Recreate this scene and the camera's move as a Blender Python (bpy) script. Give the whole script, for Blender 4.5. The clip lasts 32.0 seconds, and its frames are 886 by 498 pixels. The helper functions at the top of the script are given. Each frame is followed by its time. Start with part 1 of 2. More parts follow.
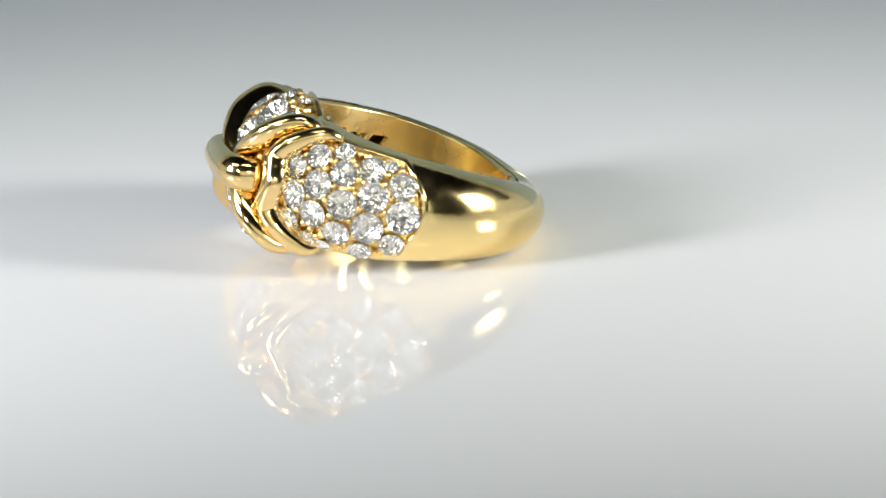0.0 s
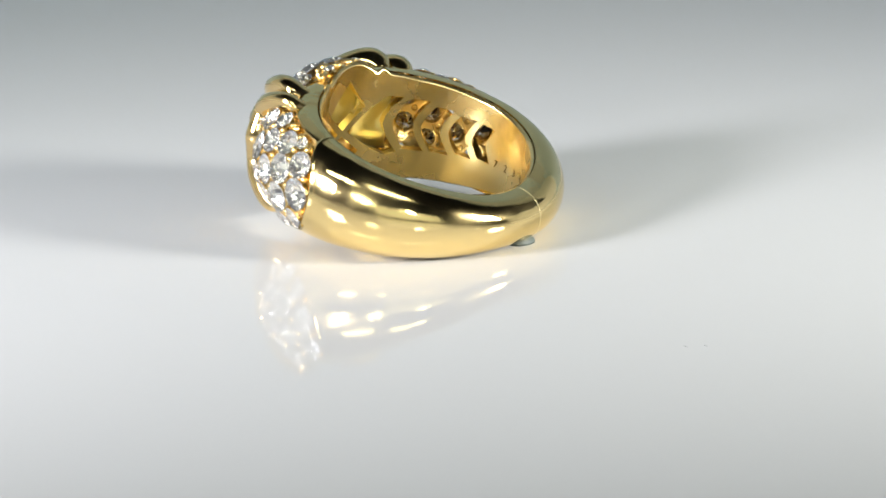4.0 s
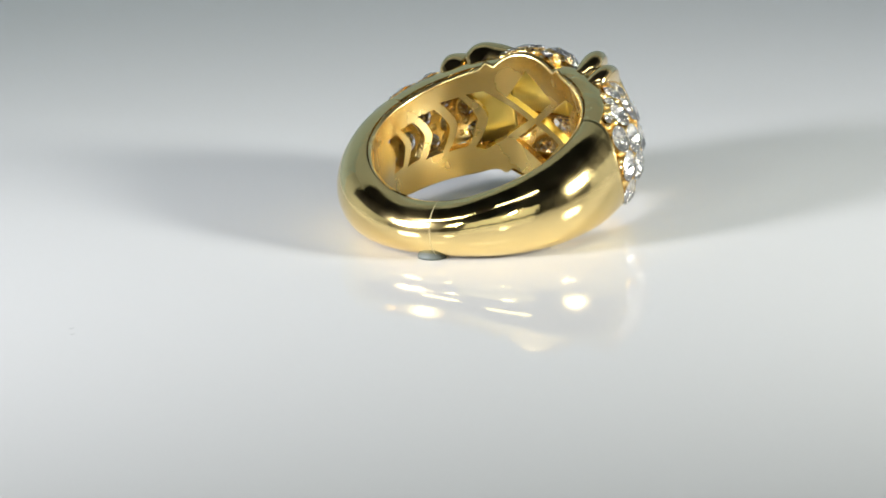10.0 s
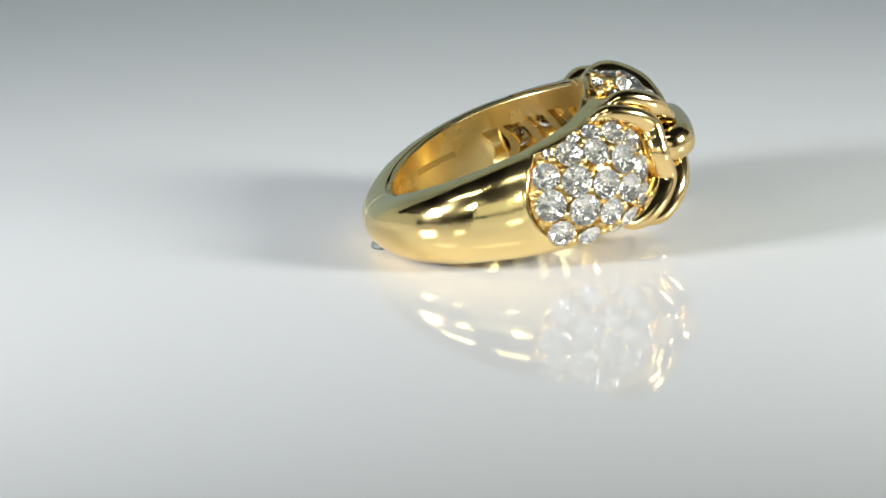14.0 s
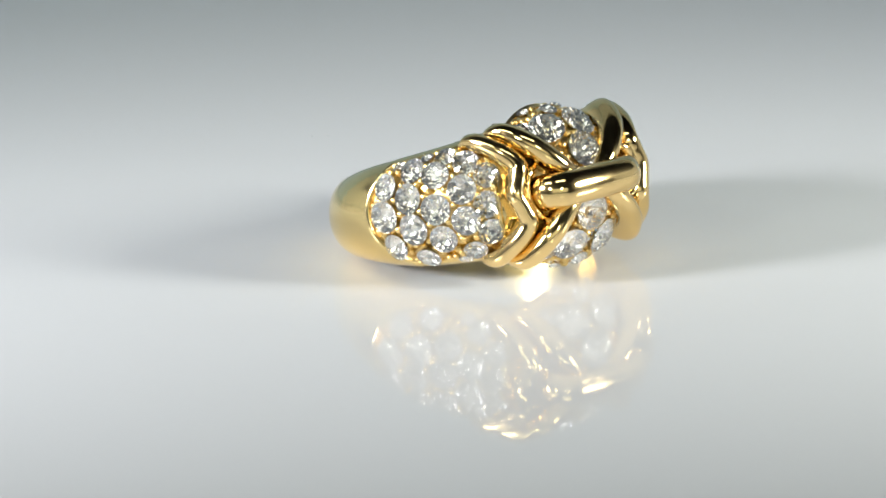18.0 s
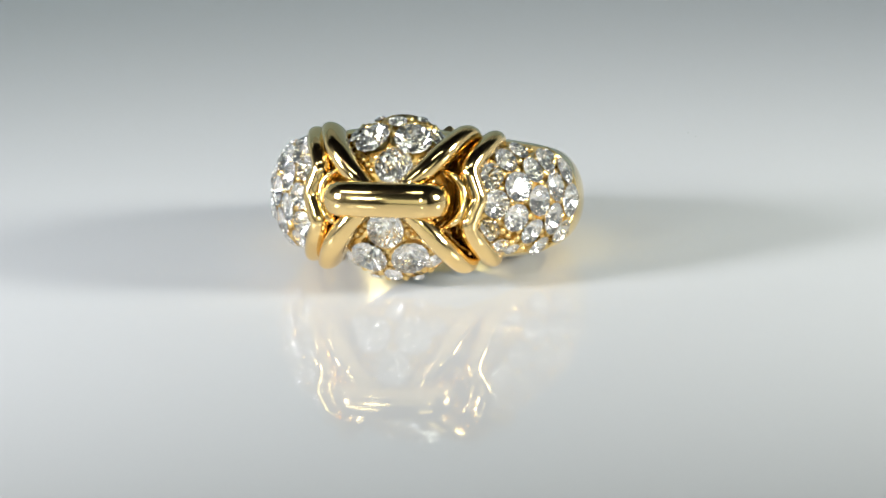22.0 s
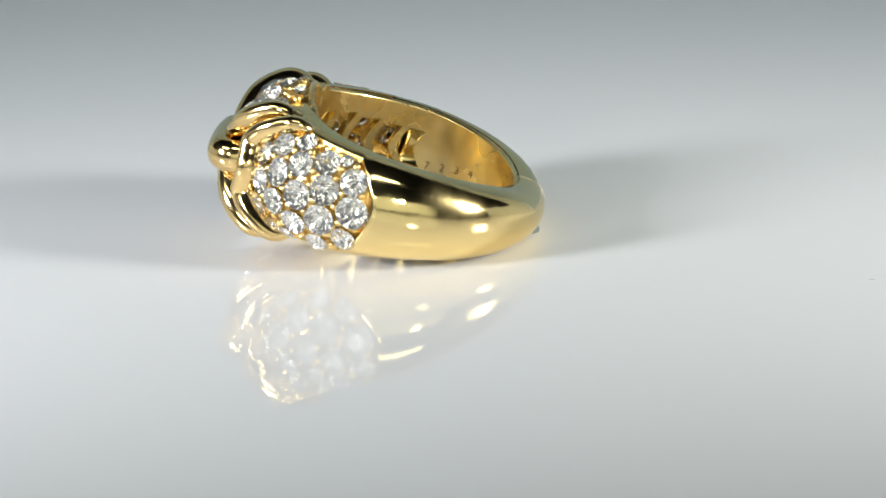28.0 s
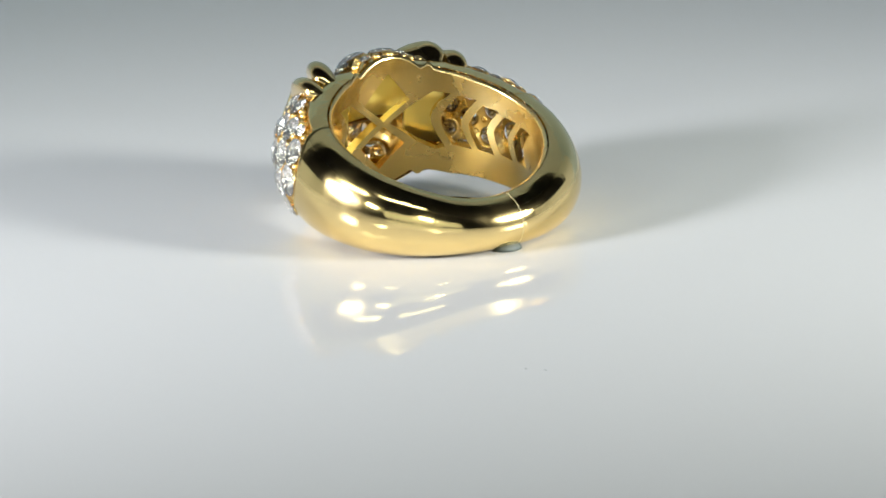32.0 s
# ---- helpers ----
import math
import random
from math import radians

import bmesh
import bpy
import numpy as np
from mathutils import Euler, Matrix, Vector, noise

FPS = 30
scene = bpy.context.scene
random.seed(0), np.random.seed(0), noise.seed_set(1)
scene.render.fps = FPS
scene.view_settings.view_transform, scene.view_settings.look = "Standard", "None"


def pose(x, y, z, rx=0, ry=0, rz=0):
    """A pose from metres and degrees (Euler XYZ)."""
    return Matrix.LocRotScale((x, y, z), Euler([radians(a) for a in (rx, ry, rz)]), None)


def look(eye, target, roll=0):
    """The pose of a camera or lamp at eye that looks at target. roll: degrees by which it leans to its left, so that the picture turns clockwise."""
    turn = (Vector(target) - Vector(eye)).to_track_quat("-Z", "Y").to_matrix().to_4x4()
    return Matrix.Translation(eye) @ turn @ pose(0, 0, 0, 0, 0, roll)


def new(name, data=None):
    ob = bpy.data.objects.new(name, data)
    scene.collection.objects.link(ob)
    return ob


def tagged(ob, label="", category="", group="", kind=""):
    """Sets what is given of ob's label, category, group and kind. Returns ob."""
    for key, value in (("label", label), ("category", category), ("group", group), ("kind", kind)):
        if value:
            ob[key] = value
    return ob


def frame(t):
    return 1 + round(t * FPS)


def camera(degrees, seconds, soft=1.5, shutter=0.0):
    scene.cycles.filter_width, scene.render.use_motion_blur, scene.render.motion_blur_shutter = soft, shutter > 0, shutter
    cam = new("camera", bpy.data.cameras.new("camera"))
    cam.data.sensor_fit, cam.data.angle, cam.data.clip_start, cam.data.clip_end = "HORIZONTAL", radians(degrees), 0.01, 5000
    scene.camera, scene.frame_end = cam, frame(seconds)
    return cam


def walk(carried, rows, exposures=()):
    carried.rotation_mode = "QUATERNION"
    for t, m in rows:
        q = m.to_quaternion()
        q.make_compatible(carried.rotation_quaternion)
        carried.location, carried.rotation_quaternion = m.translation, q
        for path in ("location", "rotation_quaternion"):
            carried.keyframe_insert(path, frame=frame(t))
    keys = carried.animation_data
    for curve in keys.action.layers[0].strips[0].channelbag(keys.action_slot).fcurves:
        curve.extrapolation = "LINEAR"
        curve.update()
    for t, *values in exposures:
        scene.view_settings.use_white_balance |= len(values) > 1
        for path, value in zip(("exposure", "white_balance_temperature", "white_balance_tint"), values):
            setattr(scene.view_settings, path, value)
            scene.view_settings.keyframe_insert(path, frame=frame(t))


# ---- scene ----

MM = 0.001
cam = camera(12.75, 32.0, soft=1.6)
EYE = (0.0, -0.3135, 0.0888)
AIM = (EYE[0] - 0.0029, EYE[1] + 0.9613, EYE[2] - 0.2755)
VIEW = look(EYE, AIM, -2.44)
walk(cam, [(0.0, VIEW), (32.0, VIEW)], [(0.0, -0.18, 6500, 10.9), (6.0, -0.19, 6500, 10.7), (12.0, -0.25, 6460, 9.5), (18.0, -0.29, 6400, 8.9), (32.0, -0.31, 6400, 8.9)])

# ---- light ----
world = bpy.data.worlds.new("dim_studio")
scene.world = world
world.use_nodes = True
bg = world.node_tree.nodes["Background"]
bg.inputs["Color"].default_value = (0.62, 0.68, 0.78, 1)
bg.inputs["Strength"].default_value = 0.03
scene.view_settings.exposure = 0.0


def panel_lamp(name, eye, target, wide, high, watts, colour, spread):
    data = bpy.data.lights.new(name, "AREA")
    data.shape, data.size, data.size_y, data.energy, data.color = "RECTANGLE", wide, high, watts, colour
    data.spread = radians(spread)
    ob = new(name, data)
    ob.matrix_world = look(eye, target)
    return ob


panel_lamp("side_lamp_a", (-0.20, -0.085, 0.075), (0, 0.015, 0.0), 0.05, 0.045, 0.205, (0.95, 0.955, 1.0), 60)
panel_lamp("side_lamp_b", (0.20, -0.085, 0.075), (0, 0.02, 0.0), 0.05, 0.045, 0.2, (0.97, 0.985, 0.925), 60)
for lx, ly, lz, wide, high, watts in ((-0.20, -0.28, 0.12, 0.036, 0.028, 0.185), (0.04, -0.36, 0.115, 0.036, 0.028, 0.10), (0.0, -0.38, 0.07, 0.40, 0.12, 0.085)):
    panel_lamp("front_lamp", (lx, ly, lz), (0, 0.05, 0), wide, high, watts, (0.955, 1.0, 0.85), 140)
for lx, ly, lz, wide in ((-0.19, -0.13, 0.21, 0.12), (0.0, -0.19, 0.27, 0.15)):
    panel_lamp("strip_lamp", (lx, ly, lz), (0, 0.20, 0.10), wide, 0.035, 0.145, (0.955, 1.0, 0.87), 150)


# ---- materials ----
def material(name, colour, rough, metal=0.0):
    m = bpy.data.materials.new(name)
    m.use_nodes = True
    nodes, links = m.node_tree.nodes, m.node_tree.links
    b = nodes["Principled BSDF"]
    b.inputs["Base Color"].default_value = (*colour, 1)
    b.inputs["Roughness"].default_value = rough
    b.inputs["Metallic"].default_value = metal
    return m, nodes, links, b


def noise_of(nodes, links, scale, detail=3.0, stretch=None):
    co = nodes.new("ShaderNodeTexCoord")
    tex = nodes.new("ShaderNodeTexNoise")
    tex.inputs["Scale"].default_value = scale
    tex.inputs["Detail"].default_value = detail
    if stretch:
        mp = nodes.new("ShaderNodeMapping")
        mp.inputs["Scale"].default_value = stretch
        links.new(co.outputs["Object"], mp.inputs["Vector"])
        links.new(mp.outputs["Vector"], tex.inputs["Vector"])
    else:
        links.new(co.outputs["Object"], tex.inputs["Vector"])
    return tex


def ramp(nodes, links, fac, lo, hi, a, b):
    r = nodes.new("ShaderNodeMapRange")
    for key, v in zip(("From Min", "From Max", "To Min", "To Max"), (lo, hi, a, b)):
        r.inputs[key].default_value = v
    links.new(fac, r.inputs["Value"])
    return r.outputs["Result"]


def bump(nodes, links, bsdf, height, strength, distance):
    bp = nodes.new("ShaderNodeBump")
    bp.inputs["Strength"].default_value = strength
    bp.inputs["Distance"].default_value = distance
    links.new(height, bp.inputs["Height"])
    links.new(bp.outputs["Normal"], bsdf.inputs["Normal"])


def gold(name, colour, r0, r1, stretch=None, depth=0.00001, scale=900.0):
    m, n, l, b = material(name, colour, 0.15, 1.0)
    t = noise_of(n, l, scale, 5.0, stretch)
    wear = noise_of(n, l, 260.0, 6.0)
    hair = noise_of(n, l, 1400.0, 3.0, (1.0, 0.35, 0.05))
    add = n.new("ShaderNodeMath")
    add.operation = "MULTIPLY_ADD"
    l.new(hair.outputs["Fac"], add.inputs[0])
    add.inputs[1].default_value = 0.6
    l.new(t.outputs["Fac"], add.inputs[2])
    l.new(ramp(n, l, wear.outputs["Fac"], 0.38, 0.68, r0, r1), b.inputs["Roughness"])
    bump(n, l, b, add.outputs["Value"], 0.5, depth)
    return m


GOLD = gold("polished_yellow_gold", (0.92, 0.71, 0.32), 0.07, 0.19, None, 0.00004)
GOLD_BAR = gold("polished_gold_bars", (0.90, 0.66, 0.30), 0.08, 0.15, None, 0.00001)
GOLD_IN = gold("brushed_yellow_gold", (0.895, 0.71, 0.335), 0.2, 0.32, (1, 1, 9), 0.000008)
GOLD_BACK = gold("satin_yellow_gold", (0.90, 0.77, 0.30), 0.35, 0.5)
# Darker, more orange copy of GOLD: crevice shade and bounce put into colour.
GOLD_BED = gold("pave_gold_bounce_tint", (0.83, 0.59, 0.23), 0.18, 0.34)


def shader(name, kind, **values):
    m = bpy.data.materials.new(name)
    m.use_nodes = True
    n, l = m.node_tree.nodes, m.node_tree.links
    n.clear()
    out = n.new("ShaderNodeOutputMaterial")
    g = n.new(kind)
    for key, v in values.items():
        g.inputs[key].default_value = v
    l.new(g.outputs[0], out.inputs["Surface"])
    return m


def clear_crown():
    """Crown facets: bent light through each facet, part of it straight, and the gloss of diamond."""
    m = shader("diamond_crown", "ShaderNodeBsdfGlass", IOR=1.65, Roughness=0.0)
    n, l = m.node_tree.nodes, m.node_tree.links
    clear = n.new("ShaderNodeBsdfTransparent")
    mix = n.new("ShaderNodeMixShader")
    mix.inputs["Fac"].default_value = 0.36
    l.new(n["Glass BSDF"].outputs[0], mix.inputs[1])
    l.new(clear.outputs[0], mix.inputs[2])
    l.new(mix.outputs[0], n["Material Output"].inputs["Surface"])
    return m


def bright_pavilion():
    """Pavilion facets: mirrors by total reflection, each with its own painted flash tint, and some white diffuse to
    lift the darks.
    """
    m = shader("diamond_pavilion", "ShaderNodeBsdfGlossy", Roughness=0.045)
    n, l = m.node_tree.nodes, m.node_tree.links
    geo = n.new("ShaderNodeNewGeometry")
    # Warm, white and cool glints painted as random facet colours.
    painted_fire = n.new("ShaderNodeValToRGB")
    painted_fire.color_ramp.elements[0].color = (1.0, 0.93, 0.81, 1)
    painted_fire.color_ramp.elements[1].color = (0.80, 0.88, 0.97, 1)
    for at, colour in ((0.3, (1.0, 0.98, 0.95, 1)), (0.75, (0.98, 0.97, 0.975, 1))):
        painted_fire.color_ramp.elements.new(at).color = colour
    l.new(geo.outputs["Random Per Island"], painted_fire.inputs["Fac"])
    l.new(painted_fire.outputs["Color"], n["Glossy BSDF"].inputs["Color"])
    # White diffuse share brightens the stones in place of light they would return.
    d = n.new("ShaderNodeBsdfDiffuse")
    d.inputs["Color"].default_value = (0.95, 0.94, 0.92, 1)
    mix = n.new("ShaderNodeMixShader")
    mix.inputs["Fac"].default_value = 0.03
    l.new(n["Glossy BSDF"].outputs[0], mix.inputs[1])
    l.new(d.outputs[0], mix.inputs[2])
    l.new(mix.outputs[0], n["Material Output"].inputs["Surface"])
    return m


DIAMOND = clear_crown()
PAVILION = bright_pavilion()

PLATE, pn, pl, pb = material("white_gloss_acrylic", (0.395, 0.392, 0.394), 0.06)
pb.inputs["IOR"].default_value = 1.5
pt = noise_of(pn, pl, 60.0, 4.0)
pl.new(ramp(pn, pl, pt.outputs["Fac"], 0.3, 0.7, 0.03, 0.055), pb.inputs["Roughness"])
WALL, wn, wl, wb = material("pale_blue_wall", (0.52, 0.58, 0.72), 0.8)
wt = noise_of(wn, wl, 8.0, 4.0)
bump(wn, wl, wb, wt.outputs["Fac"], 0.2, 0.002)
TABLE = material("grey_table", (0.22, 0.22, 0.22), 0.5)[0]
SPECK = material("grey_lint", (0.22, 0.225, 0.225), 1.0)[0]
PUTTY = material("grey_green_putty", (0.06, 0.072, 0.066), 0.6)[0]


# ---- helpers of the scene ----
def part(name, bm, mat, parent, label="", smooth=True):
    me = bpy.data.meshes.new(name)
    bm.to_mesh(me)
    bm.free()
    me.materials.append(mat)
    if smooth:
        me.shade_smooth()
    ob = new(name, me)
    ob.parent = parent
    if label:
        tagged(ob, label)
    return ob


def lerp(table, x):
    xs, ys = zip(*table)
    return float(np.interp(abs(x), xs, ys))


def smooth_table(table, width=3.0):
    """The table as a function of the angle, rounded over a few degrees."""
    grid = np.arange(-200, 201, 0.5)
    vals = np.array([lerp(table, min(abs(g), 360 - abs(g))) for g in grid])
    k = np.exp(-0.5 * (np.arange(-4 * width, 4 * width + 0.5, 0.5) / width) ** 2)
    out = np.convolve(np.pad(vals, len(k) // 2, mode="edge"), k / k.sum(), mode="valid")
    return lambda a: float(np.interp(a, grid, out))


def polar(deg, r, h):
    a = radians(deg)
    return Vector((r * math.cos(a), r * math.sin(a), h)) * MM


def tube(bm, points, widths, heights, normals, sides=16, closed=False):
    """Sweeps an ellipse along points; normals point out of the ring."""
    rings, n = [], len(points)
    for i, p in enumerate(points):
        a = points[(i - 1) % n] if closed or i else p
        b = points[(i + 1) % n] if closed or i < n - 1 else p
        d = (b - a).normalized()
        u = (normals[i] - d * normals[i].dot(d)).normalized()
        v = d.cross(u)
        rings.append([bm.verts.new(p + u * heights[i] * math.cos(t) + v * widths[i] * math.sin(t))
                      for t in (2 * math.pi * k / sides for k in range(sides))])
    last = n if closed else n - 1
    for i in range(last):
        A, B = rings[i], rings[(i + 1) % n]
        for k in range(sides):
            bm.faces.new((A[k], A[(k + 1) % sides], B[(k + 1) % sides], B[k]))
    if not closed:
        bm.faces.new(rings[0][::-1]), bm.faces.new(rings[-1])


def spline(ctrl, steps):
    """Catmull-Rom through tuples of numbers."""
    c = [np.array(p, float) for p in ctrl]
    c = [2 * c[0] - c[1]] + c + [2 * c[-1] - c[-2]]
    out = []
    for i in range(1, len(c) - 2):
        for k in range(steps):
            t = k / steps
            out.append(0.5 * (2 * c[i] + (c[i + 1] - c[i - 1]) * t + (2 * c[i - 1] - 5 * c[i] + 4 * c[i + 1] - c[i + 2]) * t * t
                              + (3 * c[i] - c[i - 1] - 3 * c[i + 1] + c[i + 2]) * t ** 3))
    return out + [c[-2]]


# ---- room, table, turntable ----
def quad_box(name, lo, hi, mat):
    bm = bmesh.new()
    bmesh.ops.create_cube(bm, size=1)
    c, s = (Vector(lo) + Vector(hi)) / 2, Vector(hi) - Vector(lo)
    for v in bm.verts:
        v.co = Vector((v.co.x * s.x, v.co.y * s.y, v.co.z * s.z)) + c
    return tagged(part(name, bm, mat, None, smooth=False), kind="structure")


W, HT, TH = 1.5, 1.6, 0.1
quad_box("floor", (-W, -W, -0.85), (W, W, -0.75), WALL)
quad_box("ceiling", (-W, -W, HT), (W, W, HT + TH), WALL)
quad_box("wall_north", (-W, W, -0.75), (W, W + TH, HT), WALL)
quad_box("wall_south", (-W, -W - TH, -0.75), (W, -W, HT), WALL)
quad_box("wall_east", (W, -W, -0.75), (W + TH, W, HT), WALL)
quad_box("wall_west", (-W - TH, -W, -0.75), (-W, W, HT), WALL)


TENT, en, el, eb = material("white_tent_cloth", (0.86, 0.87, 0.88), 0.9)
et = noise_of(en, el, 400.0, 2.0)
bump(en, el, eb, et.outputs["Fac"], 0.2, 0.0005)
BACK, kn2, kl2, kb2 = material("pale_blue_cloth", (0.61, 0.77, 0.95), 0.9)
kt = noise_of(kn2, kl2, 400.0, 2.0)
bump(kn2, kl2, kb2, kt.outputs["Fac"], 0.2, 0.0005)
quad_box("backdrop_north", (-0.28, 0.26, -0.02), (0.28, 0.27, 0.30), BACK)
quad_box("backdrop_top", (-0.28, 0.15, 0.30), (0.28, 0.27, 0.31), TENT)
for end, x0, x1 in (("west", -0.29, -0.28), ("east", 0.28, 0.29)):
    quad_box("backdrop_" + end, (x0, 0.14, -0.02), (x1, 0.27, 0.30), TENT)
    quad_box("backdrop_low_" + end, (x0, -0.05, -0.02), (x1, 0.14, 0.08), TENT)


def make_table():
    root = tagged(new("table"), "plain grey table under the turntable", "table")
    root.location = (0, 0, -0.75)
    bm = bmesh.new()
    bmesh.ops.create_cube(bm, size=1)
    for v in bm.verts:
        v.co = Vector((v.co.x * 1.0, v.co.y * 1.2, 0.715 + v.co.z * 0.03))
    bmesh.ops.bevel(bm, geom=bm.edges[:], offset=0.004, segments=2)
    part("tabletop", bm, TABLE, root)
    for sx in (-1, 1):
        for sy in (-1, 1):
            bm = bmesh.new()
            bmesh.ops.create_cube(bm, size=1)
            for v in bm.verts:
                v.co = Vector((sx * 0.46 + v.co.x * 0.04, sy * 0.56 + v.co.y * 0.04, 0.35 + v.co.z * 0.70))
            part("leg", bm, TABLE, root, smooth=False)
    return root


make_table()


def make_turntable():
    root = tagged(new("turntable"), "round white glossy acrylic display turntable", "turntable")
    bm = bmesh.new()
    prof = [(0.0, 0.0), (0.1485, 0.0), (0.1496, -0.0005), (0.15, -0.0015), (0.15, -0.0065), (0.1490, -0.008), (0.0, -0.008)]
    n, rings = 128, []
    for r, z in prof[1:-1]:
        rings.append([bm.verts.new((r * math.cos(2 * math.pi * k / n), r * math.sin(2 * math.pi * k / n), z)) for k in range(n)])
    bm.faces.new(rings[0])
    bm.faces.new(rings[-1][::-1])
    for A, B in zip(rings, rings[1:]):
        for k in range(n):
            bm.faces.new((A[k], B[k], B[(k + 1) % n], A[(k + 1) % n]))
    bmesh.ops.recalc_face_normals(bm, faces=bm.faces[:])
    ob = part("plate", bm, PLATE, root, smooth=False)
    for x, y, lx, ly in ((36.3, -5.4, 0.3, 0.06), (37.2, -4.2, 0.22, 0.06)):
        bm = bmesh.new()
        bmesh.ops.create_icosphere(bm, subdivisions=2, radius=1)
        for v in bm.verts:
            bend = 0.3 * v.co.x * v.co.x
            v.co = Vector((x + v.co.x * lx, y + (v.co.y + bend) * ly, max(0.0, 0.02 * v.co.z + 0.01))) * MM
        part("speck", bm, SPECK, root, "speck of grey lint")
    bm = bmesh.new()
    bmesh.ops.create_cone(bm, cap_ends=True, segments=64, radius1=0.10, radius2=0.10, depth=0.012)
    for v in bm.verts:
        v.co.z -= 0.014
    part("base", bm, TABLE, root, smooth=False)
    return root


TURNTABLE = make_turntable()

# ---- the ring ----
RI, RE = 8.75, 9.2  # inner radius, and that of its rounded edge
RO = smooth_table([(0, 12.6), (22, 12.7), (30, 13.4), (38, 13.6), (46, 13.45), (55, 13.15), (65, 12.75), (77, 12.45), (90, 12.35), (120, 12.28), (150, 11.92), (180, 11.78)])
HS = smooth_table([(0, 5.0), (24, 5.0), (34, 4.75), (45, 4.5), (60, 4.3), (75, 4.1), (90, 3.95), (105, 3.68), (120, 3.38), (145, 2.80), (160, 2.38), (170, 2.22), (180, 2.18)])
DOME_H, DOME_R, DOME_A, DOME_Z = 6.6, 14.2, 27.0, -0.4


DROP = smooth_table([(0, 0), (28, 0), (40, 0.45), (75, 0.4), (90, 0.1), (105, -0.08), (125, -0.1), (160, 0), (180, 0)])


def half_height(a, h):
    """Height of the band over or under its middle; the panels reach lower than high."""
    return HS(a) + (DROP(a) if h < 0 else 0)


def wall_edge(a):
    """Half height of the inner wall, with the bump behind the dome."""
    x = abs(a)
    h = HS(a)
    if x < 20:
        h = max(h, 6.25 * math.sqrt(max(0.0, 1 - (x / 31.0) ** 2)))
    elif x < 26:
        h += 0.55 * math.sin(math.pi * (x - 20) / 6)
    return h


wall_top = smooth_table([(k, wall_edge(k)) for k in range(181)], 1.1)


def wall_end(a, h):
    return wall_top(a) + (DROP(a) if h < 0 else 0)


def shell_point(a, v):
    """Outer skin of the shank at angle a; v from -1 to 1 over its height."""
    t = math.pi / 2 * v
    sag = -0.22 * math.exp(-((min(abs(a), 180) - 108) / 26) ** 2)
    return a, RE + (RO(a) - RE) * max(0.0, math.cos(t)) ** 0.82, half_height(a, v) * math.sin(t) + sag * math.cos(t) ** 2


def surface_r(a, h):
    q = min(0.999, abs(h) / half_height(a, h))
    return RE + (RO(a) - RE) * (1 - q * q) ** 0.41


def panel_mask(a, h):
    """How far inside a pave panel, in mm; negative outside."""
    x = abs(a)
    end = 83.5 - 7.5 * (abs(h) / 3.4) ** 2.2
    return min((end - x) * 0.2, (x - 33) * 0.2, (half_height(a, h) * 0.95 - abs(h)))


def on_surface(fn, a, h, out=0.0):
    """Place and normal on a surface r = fn(angle, height)."""
    p = polar(a, fn(a, h), h)
    u = polar(a + 0.5, fn(a + 0.5, h), h) - polar(a - 0.5, fn(a - 0.5, h), h)
    v = polar(a, fn(a, h + 0.05), h + 0.05) - polar(a, fn(a, h - 0.05), h - 0.05)
    n = u.cross(v).normalized()
    return p + n * out * MM, n


# stones of the side panels and of the dome: angle, height, radius
PANEL = ((34.5, 1.5, 1.0), (41.5, 2.8, 0.95), (49.3, 3.6, 0.8), (45.0, 0.75, 1.1), (52.8, 2.1, 1.0), (62.0, 2.85, 1.0), (74.7, 2.1, 1.05),
         (36.7, -0.65, 1.05), (55.0, -0.3, 1.15), (65.0, 0.85, 1.15), (77.0, -0.24, 1.25), (34.5, -2.8, 1.0), (45.0, -1.7, 1.05),
         (65.0, -1.7, 1.2), (41.5, -3.75, 0.75), (54.0, -2.75, 1.05), (75.0, -2.75, 1.0), (63.0, -3.6, 0.8), (68.5, 3.4, 0.5), (48.0, -3.9, 0.55),
         (-47.0, 3.75, 0.8), (-40.0, 3.0, 1.0), (-34.0, 1.75, 0.95), (-61.0, 3.15, 1.0), (-51.5, 2.5, 1.05), (-43.0, 1.05, 1.1), (-35.8, -0.48, 1.0),
         (-73.5, 2.25, 1.05), (-63.5, 1.1, 1.15), (-53.3, -0.1, 1.15), (-43.8, -1.4, 1.1), (-36.0, -2.65, 1.0), (-75.5, 0.0, 1.2),
         (-63.8, -1.35, 1.2), (-53.2, -2.5, 1.05), (-43.0, -3.6, 0.8), (-74.4, -2.55, 1.05), (-62.5, -3.55, 0.85), (-68.0, 3.6, 0.5), (-55.0, 3.9, 0.5), (-48.0, -4.2, 0.5))
PANEL = tuple((a, h - 0.28, 1.12 * r) if h < -3.3 else (a, h, r) for a, h, r in PANEL)
CENTRE = ((0, 2.5, 1.5), (-7.6, 4.65, 1.5), (7.6, 4.65, 1.5), (0, 6.0, 0.75), (16.2, 4.85, 0.8), (-16.2, 4.85, 0.8), (-10.0, 6.15, 0.5), (10.0, 6.15, 0.5))
DOMED = [(a + (2.2 if a == 0 and h < 3 and z > 0 else 0), z * h + DOME_Z, r) for a, h, r in CENTRE for z in (-1, 1)]


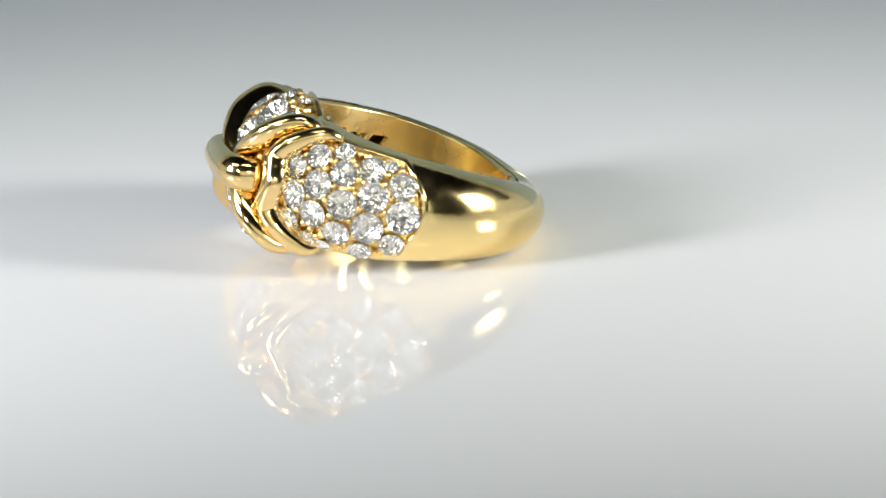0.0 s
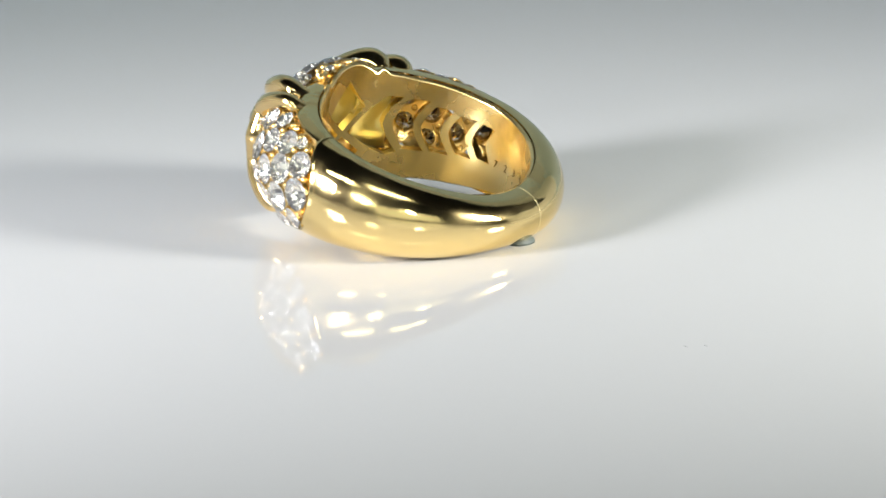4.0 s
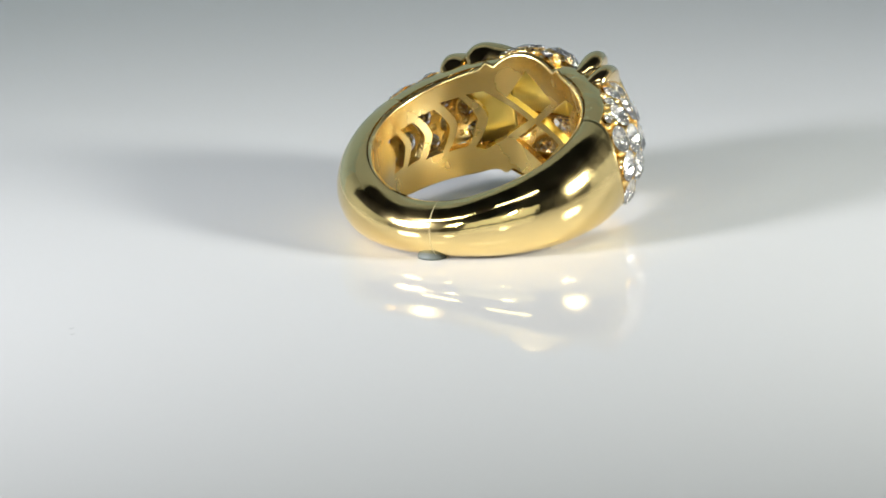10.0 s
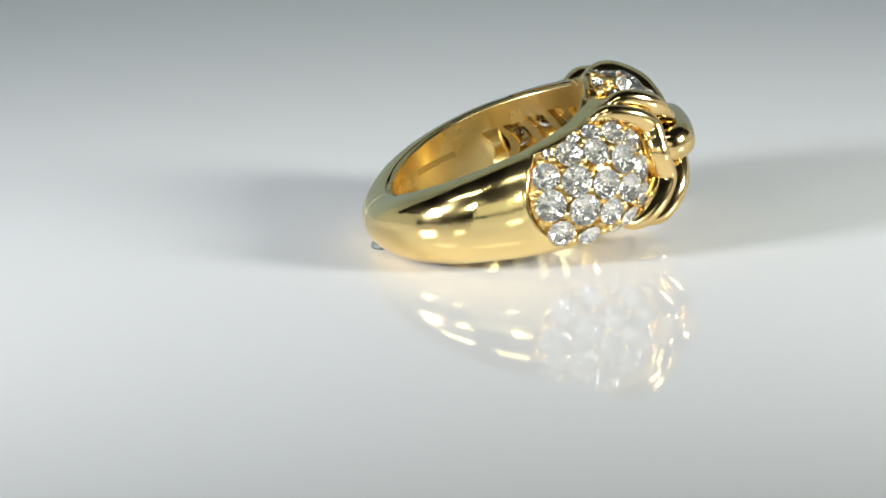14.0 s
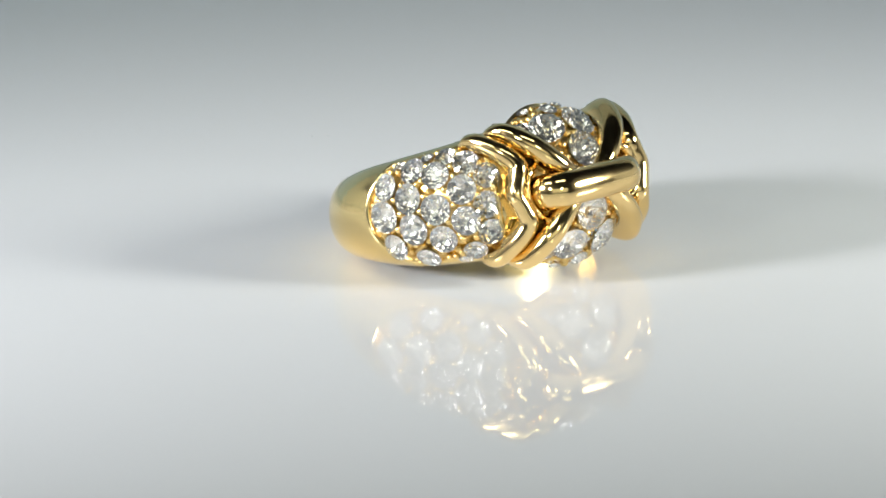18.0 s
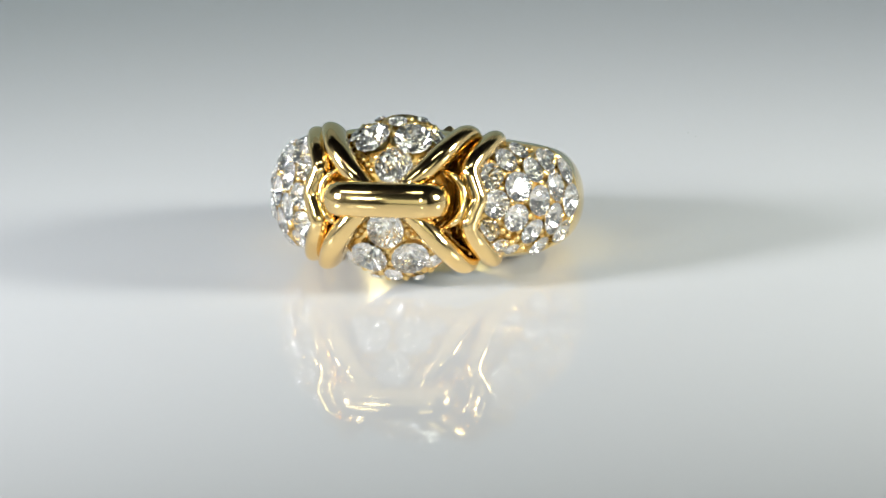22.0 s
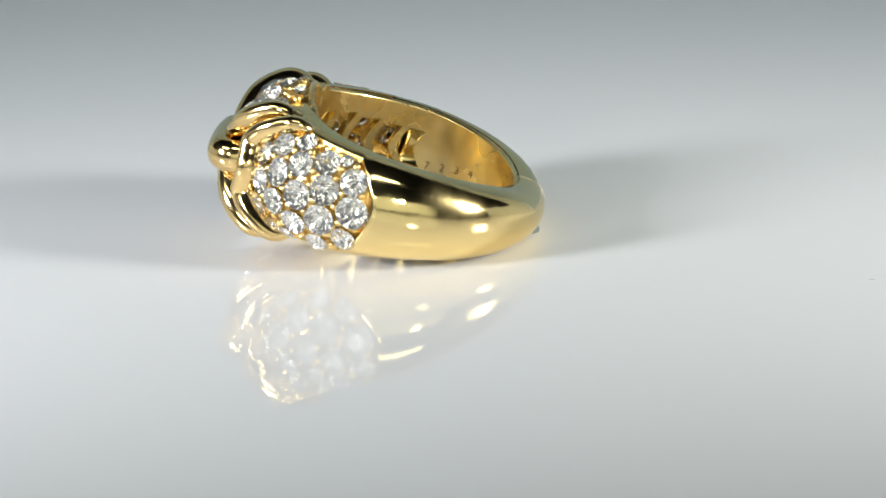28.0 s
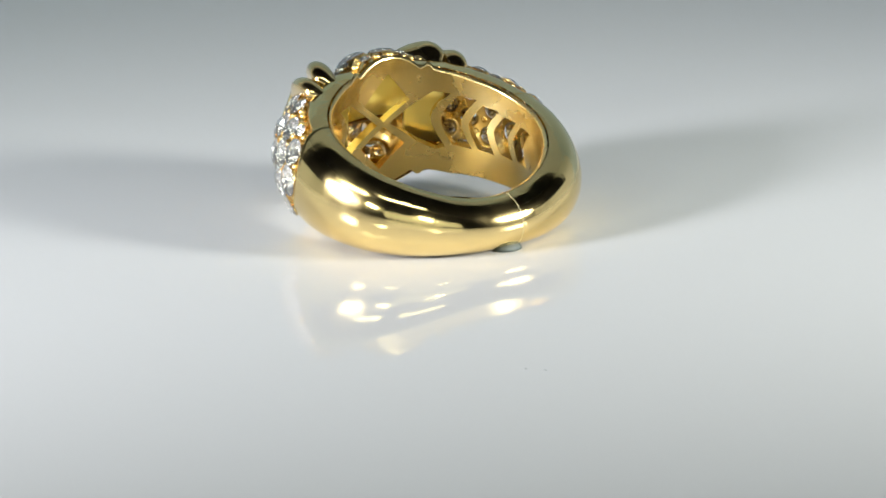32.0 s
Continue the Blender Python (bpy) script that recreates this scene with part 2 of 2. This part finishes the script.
def pit(stones, fn, a, h):
    """Depth of the conical seats of the stones at a place, and whether it is open at the back."""
    deep, hollow = 0.0, False
    for sa, sh, sr in stones:
        if abs(a - sa) > 9 or abs(h - sh) > 1.6:
            continue
        d = math.hypot(radians(a - sa) * fn(sa, sh), (h - sh) * STRETCH(fn, sa, sh))
        if d < sr + 0.04:
            deep = max(deep, min(0.95 * sr, (sr + 0.04 - d) * 1.02 + 0.16))
            hollow |= d < 0.72 * sr
    return deep, hollow


def STRETCH(fn, a, h):
    """Length on the surface of a unit of height."""
    return math.hypot(1.0, (fn(a, h + 0.1) - fn(a, h - 0.1)) / 0.2)


ring = tagged(new("ring"), "yellow gold ring with pave diamond panels, lying on its side", "ring")


def make_shank():
    bm = bmesh.new()
    angs = [*np.arange(-180, -92, 1.5), *np.arange(-92, -30, 0.3), *np.arange(-30, 30, 1.0), *np.arange(30, 92, 0.3), *np.arange(92, 180, 1.5)]
    nv = 110
    rows, holes = [], set()
    for i, a in enumerate(angs):
        row = []
        for k in range(nv + 1):
            _, r, h = shell_point(a, -1 + 2 * k / nv)
            m = panel_mask(a, h)
            s = min(1.0, max(0.0, m / 0.2))
            n = on_surface(surface_r, a, min(0.97, max(-0.97, h / half_height(a, h))) * half_height(a, h))[1]
            deep = 0.42 * s * s * (3 - 2 * s)
            if 30 < abs(a) < 90:
                d, hollow = pit(PANEL, surface_r, a, h)
                deep = max(deep, d)
                if hollow:
                    holes.add((i, k))
            if -0.4 < m < 0:
                deep = -0.05 * math.sin(math.pi * m / -0.4) ** 2
            row.append(bm.verts.new(polar(a, r, h) - n * deep * MM))
        rows.append(row)
    for i in range(len(angs)):
        j = (i + 1) % len(angs)
        for k in range(nv):
            open_back = abs(angs[i]) < 24 and abs(-1 + 2 * k / nv) < 0.72
            if (i, k) not in holes and not open_back:
                f = bm.faces.new((rows[i][k], rows[j][k], rows[j][k + 1], rows[i][k + 1]))
                f.material_index = int(30 < abs(angs[i]) < 90 and panel_mask(angs[i], half_height(angs[i], k - nv / 2) * math.sin(math.pi / 2 * (-1 + (2 * k + 1) / nv))) > 0.05)
    ob = part("shank", bm, GOLD, ring, "polished yellow gold tapering band")
    ob.data.materials.append(GOLD_BED)
    return ob


SHANK = make_shank()


def cutouts():
    """Outlines of the openings in the inner wall, in degrees and mm."""
    shapes = [[(0, 4.6), (14.4, 1.95), (0, 0.02), (-14.4, 1.95)],
              [(0, -0.48), (14.0, -2.15), (0, -4.5), (-14.0, -2.15)]]
    for s in (-1, 1):
        tri = [(4, -0.2), (15, 1.3), (27, 2.75), (37, 2.7), (31, 1.7), (28, 0.9), (27, 0.2), (28.5, -0.5), (32, -1.4), (37, -2.35), (31.5, -2.75), (21.5, -2.1)]
        shapes.append([(s * x, y) for x, y in tri])
        for a0, a1, top, bot, bow in ((40.8, 52.3, 2.6, -2.1, 8.0), (55.9, 66.7, 2.2, -1.95, 7.0), (70.6, 80.4, 1.95, -1.6, 6.0), (84.0, 93.2, 1.9, -1.3, 5.0)):
            us = np.linspace(1, -1, 11)
            left = [(a0 - bow * (1 - abs(u) ** 1.5), (top + bot) / 2 + u * (top - bot) / 2) for u in us]
            right = [(a1 - bow * (1 - abs(u) ** 1.5), (top + bot) / 2 + u * (top - bot) / 2) for u in us]
            shapes.append([(s * float(x), float(y)) for x, y in left + right[::-1]])
    return shapes


def make_wall():
    from mathutils.geometry import delaunay_2d_cdt
    pts, edges = [], []

    def loop(poly):
        base = len(pts)
        pts.extend(Vector((x, y)) for x, y in poly)
        n = len(poly)
        edges.extend((base + i, base + (i + 1) % n) for i in range(n))

    step = 1.5
    angs = np.arange(-180, 180.01, step)
    loop([(a, 0.985 * wall_end(a, 1)) for a in angs] + [(a, -0.985 * wall_end(a, -1)) for a in angs[::-1]])
    holes = []
    for poly in cutouts():
        dense = []
        for (x0, y0), (x1, y1) in zip(poly, poly[1:] + poly[:1]):
            n = max(1, int(max(abs(x1 - x0) / 2.5, abs(y1 - y0) / 0.8)))
            dense += [(x0 + (x1 - x0) * k / n, y0 + (y1 - y0) * k / n) for k in range(n)]
        holes.append(dense)
        loop(dense)
    for i, a in enumerate(angs[1:-1]):
        for k in range(-3, 4):
            pts.append(Vector((a + 0.01, k * 0.24 * wall_end(a, k))))
        for z in (-1, 1):
            pts.extend(Vector((a + 0.01, z * (wall_end(a, z) - d))) for d in (0.06, 0.1, 0.15, 0.21, 0.28))
    co, _, faces, *_ = delaunay_2d_cdt(pts, edges, [], 0, 1e-5)

    def inside(p, poly):
        c = False
        for (x0, y0), (x1, y1) in zip(poly, poly[1:] + poly[:1]):
            if (y0 > p[1]) != (y1 > p[1]) and p[0] < (x1 - x0) * (p[1] - y0) / (y1 - y0) + x0:
                c = not c
        return c

    bm = bmesh.new()
    vs = [bm.verts.new((v.x, v.y, 0)) for v in co]
    for f in faces:
        c = sum((co[i] for i in f), Vector((0, 0))) / len(f)
        if abs(c.y) > wall_end(c.x, c.y) or any(inside(c, h) for h in holes):
            continue
        bm.faces.new([vs[i] for i in f])
    bmesh.ops.delete(bm, geom=[v for v in bm.verts if not v.link_faces], context="VERTS")
    out = bmesh.ops.extrude_face_region(bm, geom=bm.faces[:])["geom"]
    lift = {v for v in out if isinstance(v, bmesh.types.BMVert)}
    for v in bm.verts:
        a, h = v.co.x, v.co.y
        deep = v in lift
        top = wall_end(a, h)
        flare = (RE - RI) * max(0.0, (abs(h) - top + 0.28) / 0.28) ** 2
        v.co = polar(a, RI + (0.75 if deep else flare), h * (0.9 if deep and abs(h) > 0.9 * top else 1.0))
    bmesh.ops.remove_doubles(bm, verts=bm.verts[:], dist=1e-7)
    bmesh.ops.recalc_face_normals(bm, faces=bm.faces[:])
    me = part("inner_wall", bm, GOLD_IN, ring, "brushed gold inside with diamond and chevron openings").data

    def facing(co):
        a = math.degrees(math.atan2(co.y, co.x))
        slope = 2 * (RE - RI) * max(0.0, (abs(co.z) / MM - wall_end(a, co.z) + 0.28) / 0.28) / 0.28
        return (polar(a, -1, 0) / MM + Vector((0, 0, math.copysign(slope, co.z)))).normalized()

    turned = []
    for p in me.polygons:
        cos = [me.vertices[i].co for i in p.vertices]
        skin = all(math.hypot(c.x, c.y) < (RI + 0.6) * MM for c in cos)
        turned += [facing(c) if skin else p.normal.copy() for c in cos]
    me.normals_split_custom_set(turned)


make_wall()


def dome_r(a, h):
    q = ((h - DOME_Z) / DOME_H) ** 2 + 0.55 * (a / DOME_A) ** 2
    return RI + (DOME_R - RI) * math.sqrt(max(0.02, 1 - q))


def make_dome():
    bm = bmesh.new()
    nu, nv = 170, 230
    rows, holes = [], set()
    for i in range(nu + 1):
        a = -DOME_A + 2 * DOME_A * i / nu
        top = DOME_H * math.sqrt(max(0.0, 1 - 0.55 * (a / DOME_A) ** 2))
        row = []
        for k in range(nv + 1):
            h = DOME_Z + top * math.sin(math.pi / 2 * (-1 + 2 * k / nv))
            n = on_surface(dome_r, a, DOME_Z + 0.96 * (h - DOME_Z))[1]
            deep, hollow = pit(DOMED, dome_r, a, h)
            deep = max(deep, 0.35)
            if hollow:
                holes.add((i, k))
            row.append(bm.verts.new(polar(a, dome_r(a, h), h) - n * deep * MM))
        rows.append(row)
    for i in range(nu):
        for k in range(nv):
            if (i, k) not in holes:
                bm.faces.new((rows[i][k], rows[i + 1][k], rows[i + 1][k + 1], rows[i][k + 1]))
    return part("dome", bm, GOLD_BED, ring, "gold dome set with diamonds")


DOME = make_dome()


def make_backing(a0, a1, prof):
    """Plain satin plate behind an opening of the inner wall; prof: heights and depths over its face."""
    bm = bmesh.new()
    loop = [(RI + d, h) for h, d in prof] + [(RI + d + 0.3, h) for h, d in prof[::-1]]
    rows = [[bm.verts.new(polar(a, r, h)) for r, h in loop] for a in np.linspace(a0, a1, 15)]
    n = len(loop)
    for A, B in zip(rows, rows[1:]):
        for k in range(n):
            bm.faces.new((A[k], A[(k + 1) % n], B[(k + 1) % n], B[k]))
    bm.faces.new(rows[0]), bm.faces.new(rows[-1][::-1])
    bmesh.ops.recalc_face_normals(bm, faces=bm.faces[:])
    part("backing", bm, GOLD_BACK, ring, "plain satin yellow gold backing plate")


make_backing(-14.8, 14.8, ((-0.1, 1.5), (1.5, 1.7), (3.2, 1.6), (4.75, 1.2)))
for z in (-1, 1):
    make_backing(z * 15.2, z * 33.0, ((-2.7, 1.35), (-1.0, 1.6), (1.0, 1.6), (2.7, 1.35)))


def ridge(name, ctrl, w, hgt, label):
    """A rounded bar along (angle, radius, height, thickness) points."""
    bm = bmesh.new()
    path = spline(ctrl, 10)
    P = [polar(p[0], p[1], p[2]) for p in path]
    N = [polar(p[0], 1, 0.25 * p[2] / 3) for p in path]
    size = [p[3] * MM for p in path]
    first, last = (P[0] - P[1]).normalized() * w * size[0], (P[-1] - P[-2]).normalized() * w * size[-1]
    for t in (22, 42, 60, 76):  # rounded ends
        k, q = math.sin(radians(t)) - math.sin(radians(t - 20)) * (t > 22), math.cos(radians(t))
        P, N = [P[0] + first * k] + P + [P[-1] + last * k], [N[0]] + N + [N[-1]]
        size = [path[0][3] * MM * q] + size + [path[-1][3] * MM * q]
    tube(bm, P, [w * v for v in size], [hgt * v for v in size], N, 18)
    part(name, bm, GOLD_BAR, ring, label)


for s in (-1, 1):
    near = (0, 0, 0, 0.25) if s > 0 else (1.5, 3.4, 2.4, 0.5)  # one side's bars sit closer to the link
    for z in (-1, 1):
        arm = [(31, 10.2, 4.0, 0.6), (30, 10.75, 4.7, 0.78), (25.5, 11.85, 4.75, 0.93), (18.5, 13.15, 3.5, 1), (12.5, 13.65, 2.05, 1), (8.0, 13.7, 1.0, 1), (4.5, 13.6, 0.3, 0.9)]
        ridge("strut", [(s * (a - near[0] * (a - 4.5) / 20), r + near[3] * min(1, (a - 4.5) / 12), z * h - 0.35, w) for a, r, h, w in arm], 0.93, 1.3, "")
    half = [(42.5, 10.2, 3.8, 0.6), (41.5, 10.6, 4.35, 0.76), (37.6, 11.55, 4.4, 0.92), (30.8, 12.75, 3.35, 1), (27.0, 13.35, 2.2, 1), (27.9, 13.5, 1.15, 1)]
    loop_pts = half + [(29.4, 13.6, 0, 1)] + [(a, r, -h, w) for a, r, h, w in half[::-1]]
    ridge("collar", [(s * (a - near[1]), r + near[3] * 0.5, h - 0.25, w) for a, r, h, w in loop_pts], 0.86, 1.2, "")
    eye = [(20.0, 13.3, 2.0, 0.8), (22.6, 13.7, 1.6, 1), (24.4, 13.85, 0.95, 1), (25.1, 13.9, 0, 1), (24.4, 13.85, -0.95, 1), (22.6, 13.7, -1.6, 1), (20.0, 13.3, -2.0, 0.8)]
    ridge("eyelet", [(s * (a - near[2]), r - 0.1, h - 0.4, w) for a, r, h, w in eye], 0.40, 0.7, "")


def make_link():
    bm = bmesh.new()
    P, N, Wd, Hd = [], [], [], []
    straight, rad, mid = 2.78, 1.35, 13.9
    track = [(mid + rad, y) for y in np.linspace(-straight, straight, 14)[:-1]]
    track += [(mid + rad * math.cos(t), straight + rad * math.sin(t)) for t in np.linspace(0, math.pi, 16)[:-1]]
    track += [(mid - rad, y) for y in np.linspace(straight, -straight, 14)[:-1]]
    track += [(mid - rad * math.cos(t), -straight - rad * math.sin(t)) for t in np.linspace(0, math.pi, 16)[:-1]]
    for x, y in track:
        P.append(Vector((x - 0.02 * y * y, y, -0.55)) * MM)
        N.append(Vector((0, 0, 1)))
        Wd.append(1.0 * MM)
        Hd.append(1.40 * MM)
    tube(bm, P, Wd, Hd, N, 24, closed=True)
    part("link", bm, GOLD_BAR, ring, "polished gold link across the front")


make_link()


def brilliant(seed):
    """A round brilliant of radius 1, table up."""
    bm = bmesh.new()
    dice = random.Random(seed)

    def ring_of(n, r, z, o, loose=0.0):
        out = []
        for k in range(n):
            t, q = 2 * math.pi * (k + o) / n, r * (1 + loose * dice.uniform(-1, 1))
            out.append(bm.verts.new((q * math.cos(t), q * math.sin(t), z * (1 + loose * dice.uniform(-1, 1)))))
        return out

    table, crown, top, low = ring_of(8, 0.56, 0.30, 0), ring_of(8, 0.80, 0.17, 0.5, 0.08), ring_of(16, 1, 0.03, 0), ring_of(16, 1, -0.03, 0)
    upper, lower, pav = ring_of(16, 0.79, -0.19, 0.5, 0.09), ring_of(16, 0.55, -0.40, 0, 0.14), ring_of(8, 0.29, -0.62, 0.25, 0.2)
    tip = bm.verts.new((dice.uniform(-0.06, 0.06), dice.uniform(-0.06, 0.06), -0.84))
    bm.faces.new(table)
    for k in range(8):
        j, a, b = (k + 1) % 8, 2 * k, 2 * k + 1
        c = (a + 2) % 16
        bm.faces.new((table[k], crown[k], table[j]))
        bm.faces.new((table[j], crown[k], top[c], crown[j]))
        bm.faces.new((crown[k], top[a], top[b]))
        bm.faces.new((crown[k], top[b], top[c]))
        facets = [(pav[k], tip, pav[j]), (lower[b], pav[k], pav[j]), (lower[a], pav[k], lower[b]), (lower[b], pav[j], lower[c])]
        for p, q in ((a, b), (b, c)):
            facets += [(low[p], upper[p], low[q]), (upper[p], lower[q], low[q]), (upper[p], lower[p], lower[q])]
            facets.append((low[q], lower[q], upper[q]))
        for f in facets:
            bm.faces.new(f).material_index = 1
    for k in range(16):
        bm.faces.new((top[k], low[k], low[(k + 1) % 16], top[(k + 1) % 16]))
    bmesh.ops.recalc_face_normals(bm, faces=bm.faces[:])
    bmesh.ops.split_edges(bm, edges=[e for e in bm.edges if all(f.material_index == 1 for f in e.link_faces)])
    me = bpy.data.meshes.new("diamond")
    bm.to_mesh(me)
    bm.free()
    me.materials.append(DIAMOND)
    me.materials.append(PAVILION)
    return me


BRILLIANTS = [brilliant(k) for k in range(9)]
bead_bm = bmesh.new()
bmesh.ops.create_icosphere(bead_bm, subdivisions=2, radius=1)
for v in bead_bm.verts:
    v.co.z = max(v.co.z, -0.6)
BEAD = bpy.data.meshes.new("bead")
bead_bm.to_mesh(BEAD)
bead_bm.free()
BEAD.materials.append(GOLD_BED)
BEAD.shade_smooth()


def seat(mesh, name, place, normal, size, spin, parent):
    ob = new(name, mesh)
    ob.parent = parent
    ob.matrix_local = Matrix.Translation(place) @ normal.to_track_quat("Z", "Y").to_matrix().to_4x4() @ Matrix.Rotation(spin, 4, "Z") @ Matrix.Scale(size, 4)
    return ob


rng = random.Random(4)
stones = [(surface_r, a, h, 1.09 * r) for a, h, r in PANEL] + [(dome_r, *st) for st in DOMED]
for fn, a, h, r in stones:
    p, n = on_surface(fn, a, h, 0.02)
    n = (n + Vector((rng.uniform(-1, 1), rng.uniform(-1, 1), rng.uniform(-1, 1))) * 0.08).normalized()
    seat(rng.choice(BRILLIANTS), "diamond", p, n, r * MM, rng.uniform(0, 1), SHANK if fn is surface_r else DOME)
# gold beads between neighbouring stones
places = [on_surface(fn, a, h) for fn, a, h, r in stones]
made = []
for i in range(len(stones)):
    for j in range(i):
        (p, n), (q, m) = places[i], places[j]
        d = (p - q).length / MM
        if d < stones[i][3] + stones[j][3] + (0.55 if stones[i][0] is surface_r else 1.3):
            side = (p - q).normalized().cross(n)
            c = (p * stones[j][3] + q * stones[i][3]) / (stones[i][3] + stones[j][3])
            for w in (-0.62, 0.62):
                b = c + side * w * MM
                if all((b - o).length > 0.45 * MM for o in made) and all((b - pl[0]).length > (st[3] + 0.02) * MM for pl, st in zip(places, stones)):
                    made.append(b)
                    seat(BEAD, "bead", b - n * 0.18 * MM, n, 0.35 * MM, 0.0, SHANK if stones[i][0] is surface_r else DOME)

# more beads in the gaps of the setting
gaps = [(surface_r, s * a, h, SHANK) for s in (-1, 1) for a in np.arange(34, 83, 1.6) for h in np.arange(-4.6, 4.4, 0.35) if panel_mask(s * a, h) > 0.3]
gaps += [(dome_r, a, h, DOME) for a in np.arange(-15, 15.5, 2.0) for h in np.arange(-6.2, 5.6, 0.4) if 0.9 < abs(h - DOME_Z) < 5.7]
for fn, a, h, owner in gaps:
    p, n = on_surface(fn, float(a), float(h))
    if all((p - o).length > 0.62 * MM for o in made) and all((p - pl[0]).length > (st[3] + 0.12) * MM for pl, st in zip(places, stones)):
        made.append(p)
        seat(BEAD, "bead", p - n * 0.2 * MM, n, 0.3 * MM, 0.0, owner)

# Figures lie proud of the wall; the shade of their cuts is painted dark.
ENGRAVED = material("engraving_shade", (0.16, 0.09, 0.03), 0.45, 1.0)[0]


WORN = gold("worn_stamp_shade", (0.50, 0.37, 0.14), 0.3, 0.5, None, 0.00006)


def engrave():
    """Stamped figures and a worn mark inside the band."""
    for ch, a, h in zip("7234", (-97.5, -106.3, -115.4, -124.6), (-0.95, -0.78, -0.55, -0.35)):
        cu = bpy.data.curves.new("figure", "FONT")
        cu.body, cu.size, cu.align_x, cu.align_y, cu.resolution_u = ch, 0.95, "CENTER", "CENTER", 2
        cu.extrude = 0.01
        tmp = new("figure", cu)
        me = bpy.data.meshes.new_from_object(tmp)
        bpy.data.objects.remove(tmp)
        me.materials.append(ENGRAVED)
        ob = new("figure", me)
        ob.parent = ring
        t = radians(a)
        out = Vector((math.cos(t), math.sin(t), 0))
        right = out.cross(Vector((0, 0, 1)))
        m = Matrix((right, Vector((0, 0, 1)), -out)).transposed().to_4x4()
        ob.matrix_local = Matrix.Translation(polar(a, RI - 0.012, h)) @ m @ Matrix.Scale(MM, 4)
    # long maker's stamp with worn, unreadable relief; laid on flat, its sunken shade put into the colour
    bm = bmesh.new()
    bars = [(110.0, 136.5, 0.78, 1.32, 0.010)] + [(a, a + 1.5, 0.86, 1.24, 0.016) for a in np.arange(111.5, 134, 2.6)]
    for a0, a1, h0, h1, up in bars:
        n = max(1, int((a1 - a0) / 2))
        lo = [bm.verts.new(polar(a0 + (a1 - a0) * k / n, RI - up, h0)) for k in range(n + 1)]
        hi = [bm.verts.new(polar(a0 + (a1 - a0) * k / n, RI - up, h1)) for k in range(n + 1)]
        for k in range(n):
            bm.faces.new((lo[k], lo[k + 1], hi[k + 1], hi[k]))
    part("hallmark", bm, WORN, ring, "worn oblong stamp inside the band", smooth=False)


engrave()


def make_seam():
    """Soldered sizing joint across the back of the band."""
    bm = bmesh.new()
    A = -171.5
    P, N = [], []
    for k in range(41):
        a, r, h = shell_point(A + 0.4 * math.sin(k * 0.9) * 0.15, -1 + 2 * k / 40)
        P.append(polar(a, r - 0.012, h))
        N.append(polar(a, 1, 0))
    tube(bm, P, [0.032 * MM] * 41, [0.022 * MM] * 41, N, 6)
    part("seam", bm, SOLDER, ring, "pale solder line across the band")


SOLDER = gold("pale_solder", (0.80, 0.67, 0.40), 0.3, 0.5)
make_seam()

putty = tagged(new("putty_dab"), "small grey-green dab of putty under the back of the band", "putty")
bm = bmesh.new()
bmesh.ops.create_uvsphere(bm, u_segments=24, v_segments=12, radius=1)
for v in bm.verts:
    v.co = Vector((v.co.x * 1.0, v.co.y * 1.25, max(0.0, v.co.z * 0.7))) * MM
part("dab", bm, PUTTY, putty)

# ---- what moves ----
RATE = -math.degrees(0.23666)
TILT = -15.3
LEAN = 0.0
CENTRE_AT = (-4.02 * MM, -0.31 * MM, 4.78 * MM)
REST = pose(*CENTRE_AT) @ pose(0, 0, 0, 0, 0, 193.2) @ pose(0, 0, 0, 0, TILT, 0) @ pose(0, 0, 0, LEAN, 0, 0)
DAB = pose(5.4 * MM, 2.9 * MM, 0, 0, 0, 16)


def motions():
    times = [k * 0.5 for k in range(65)]
    for thing, start in ((TURNTABLE, Matrix.Identity(4)), (ring, REST), (putty, DAB)):
        walk(thing, [(t, pose(0, 0, 0, 0, 0, RATE * t) @ start) for t in times])


motions()
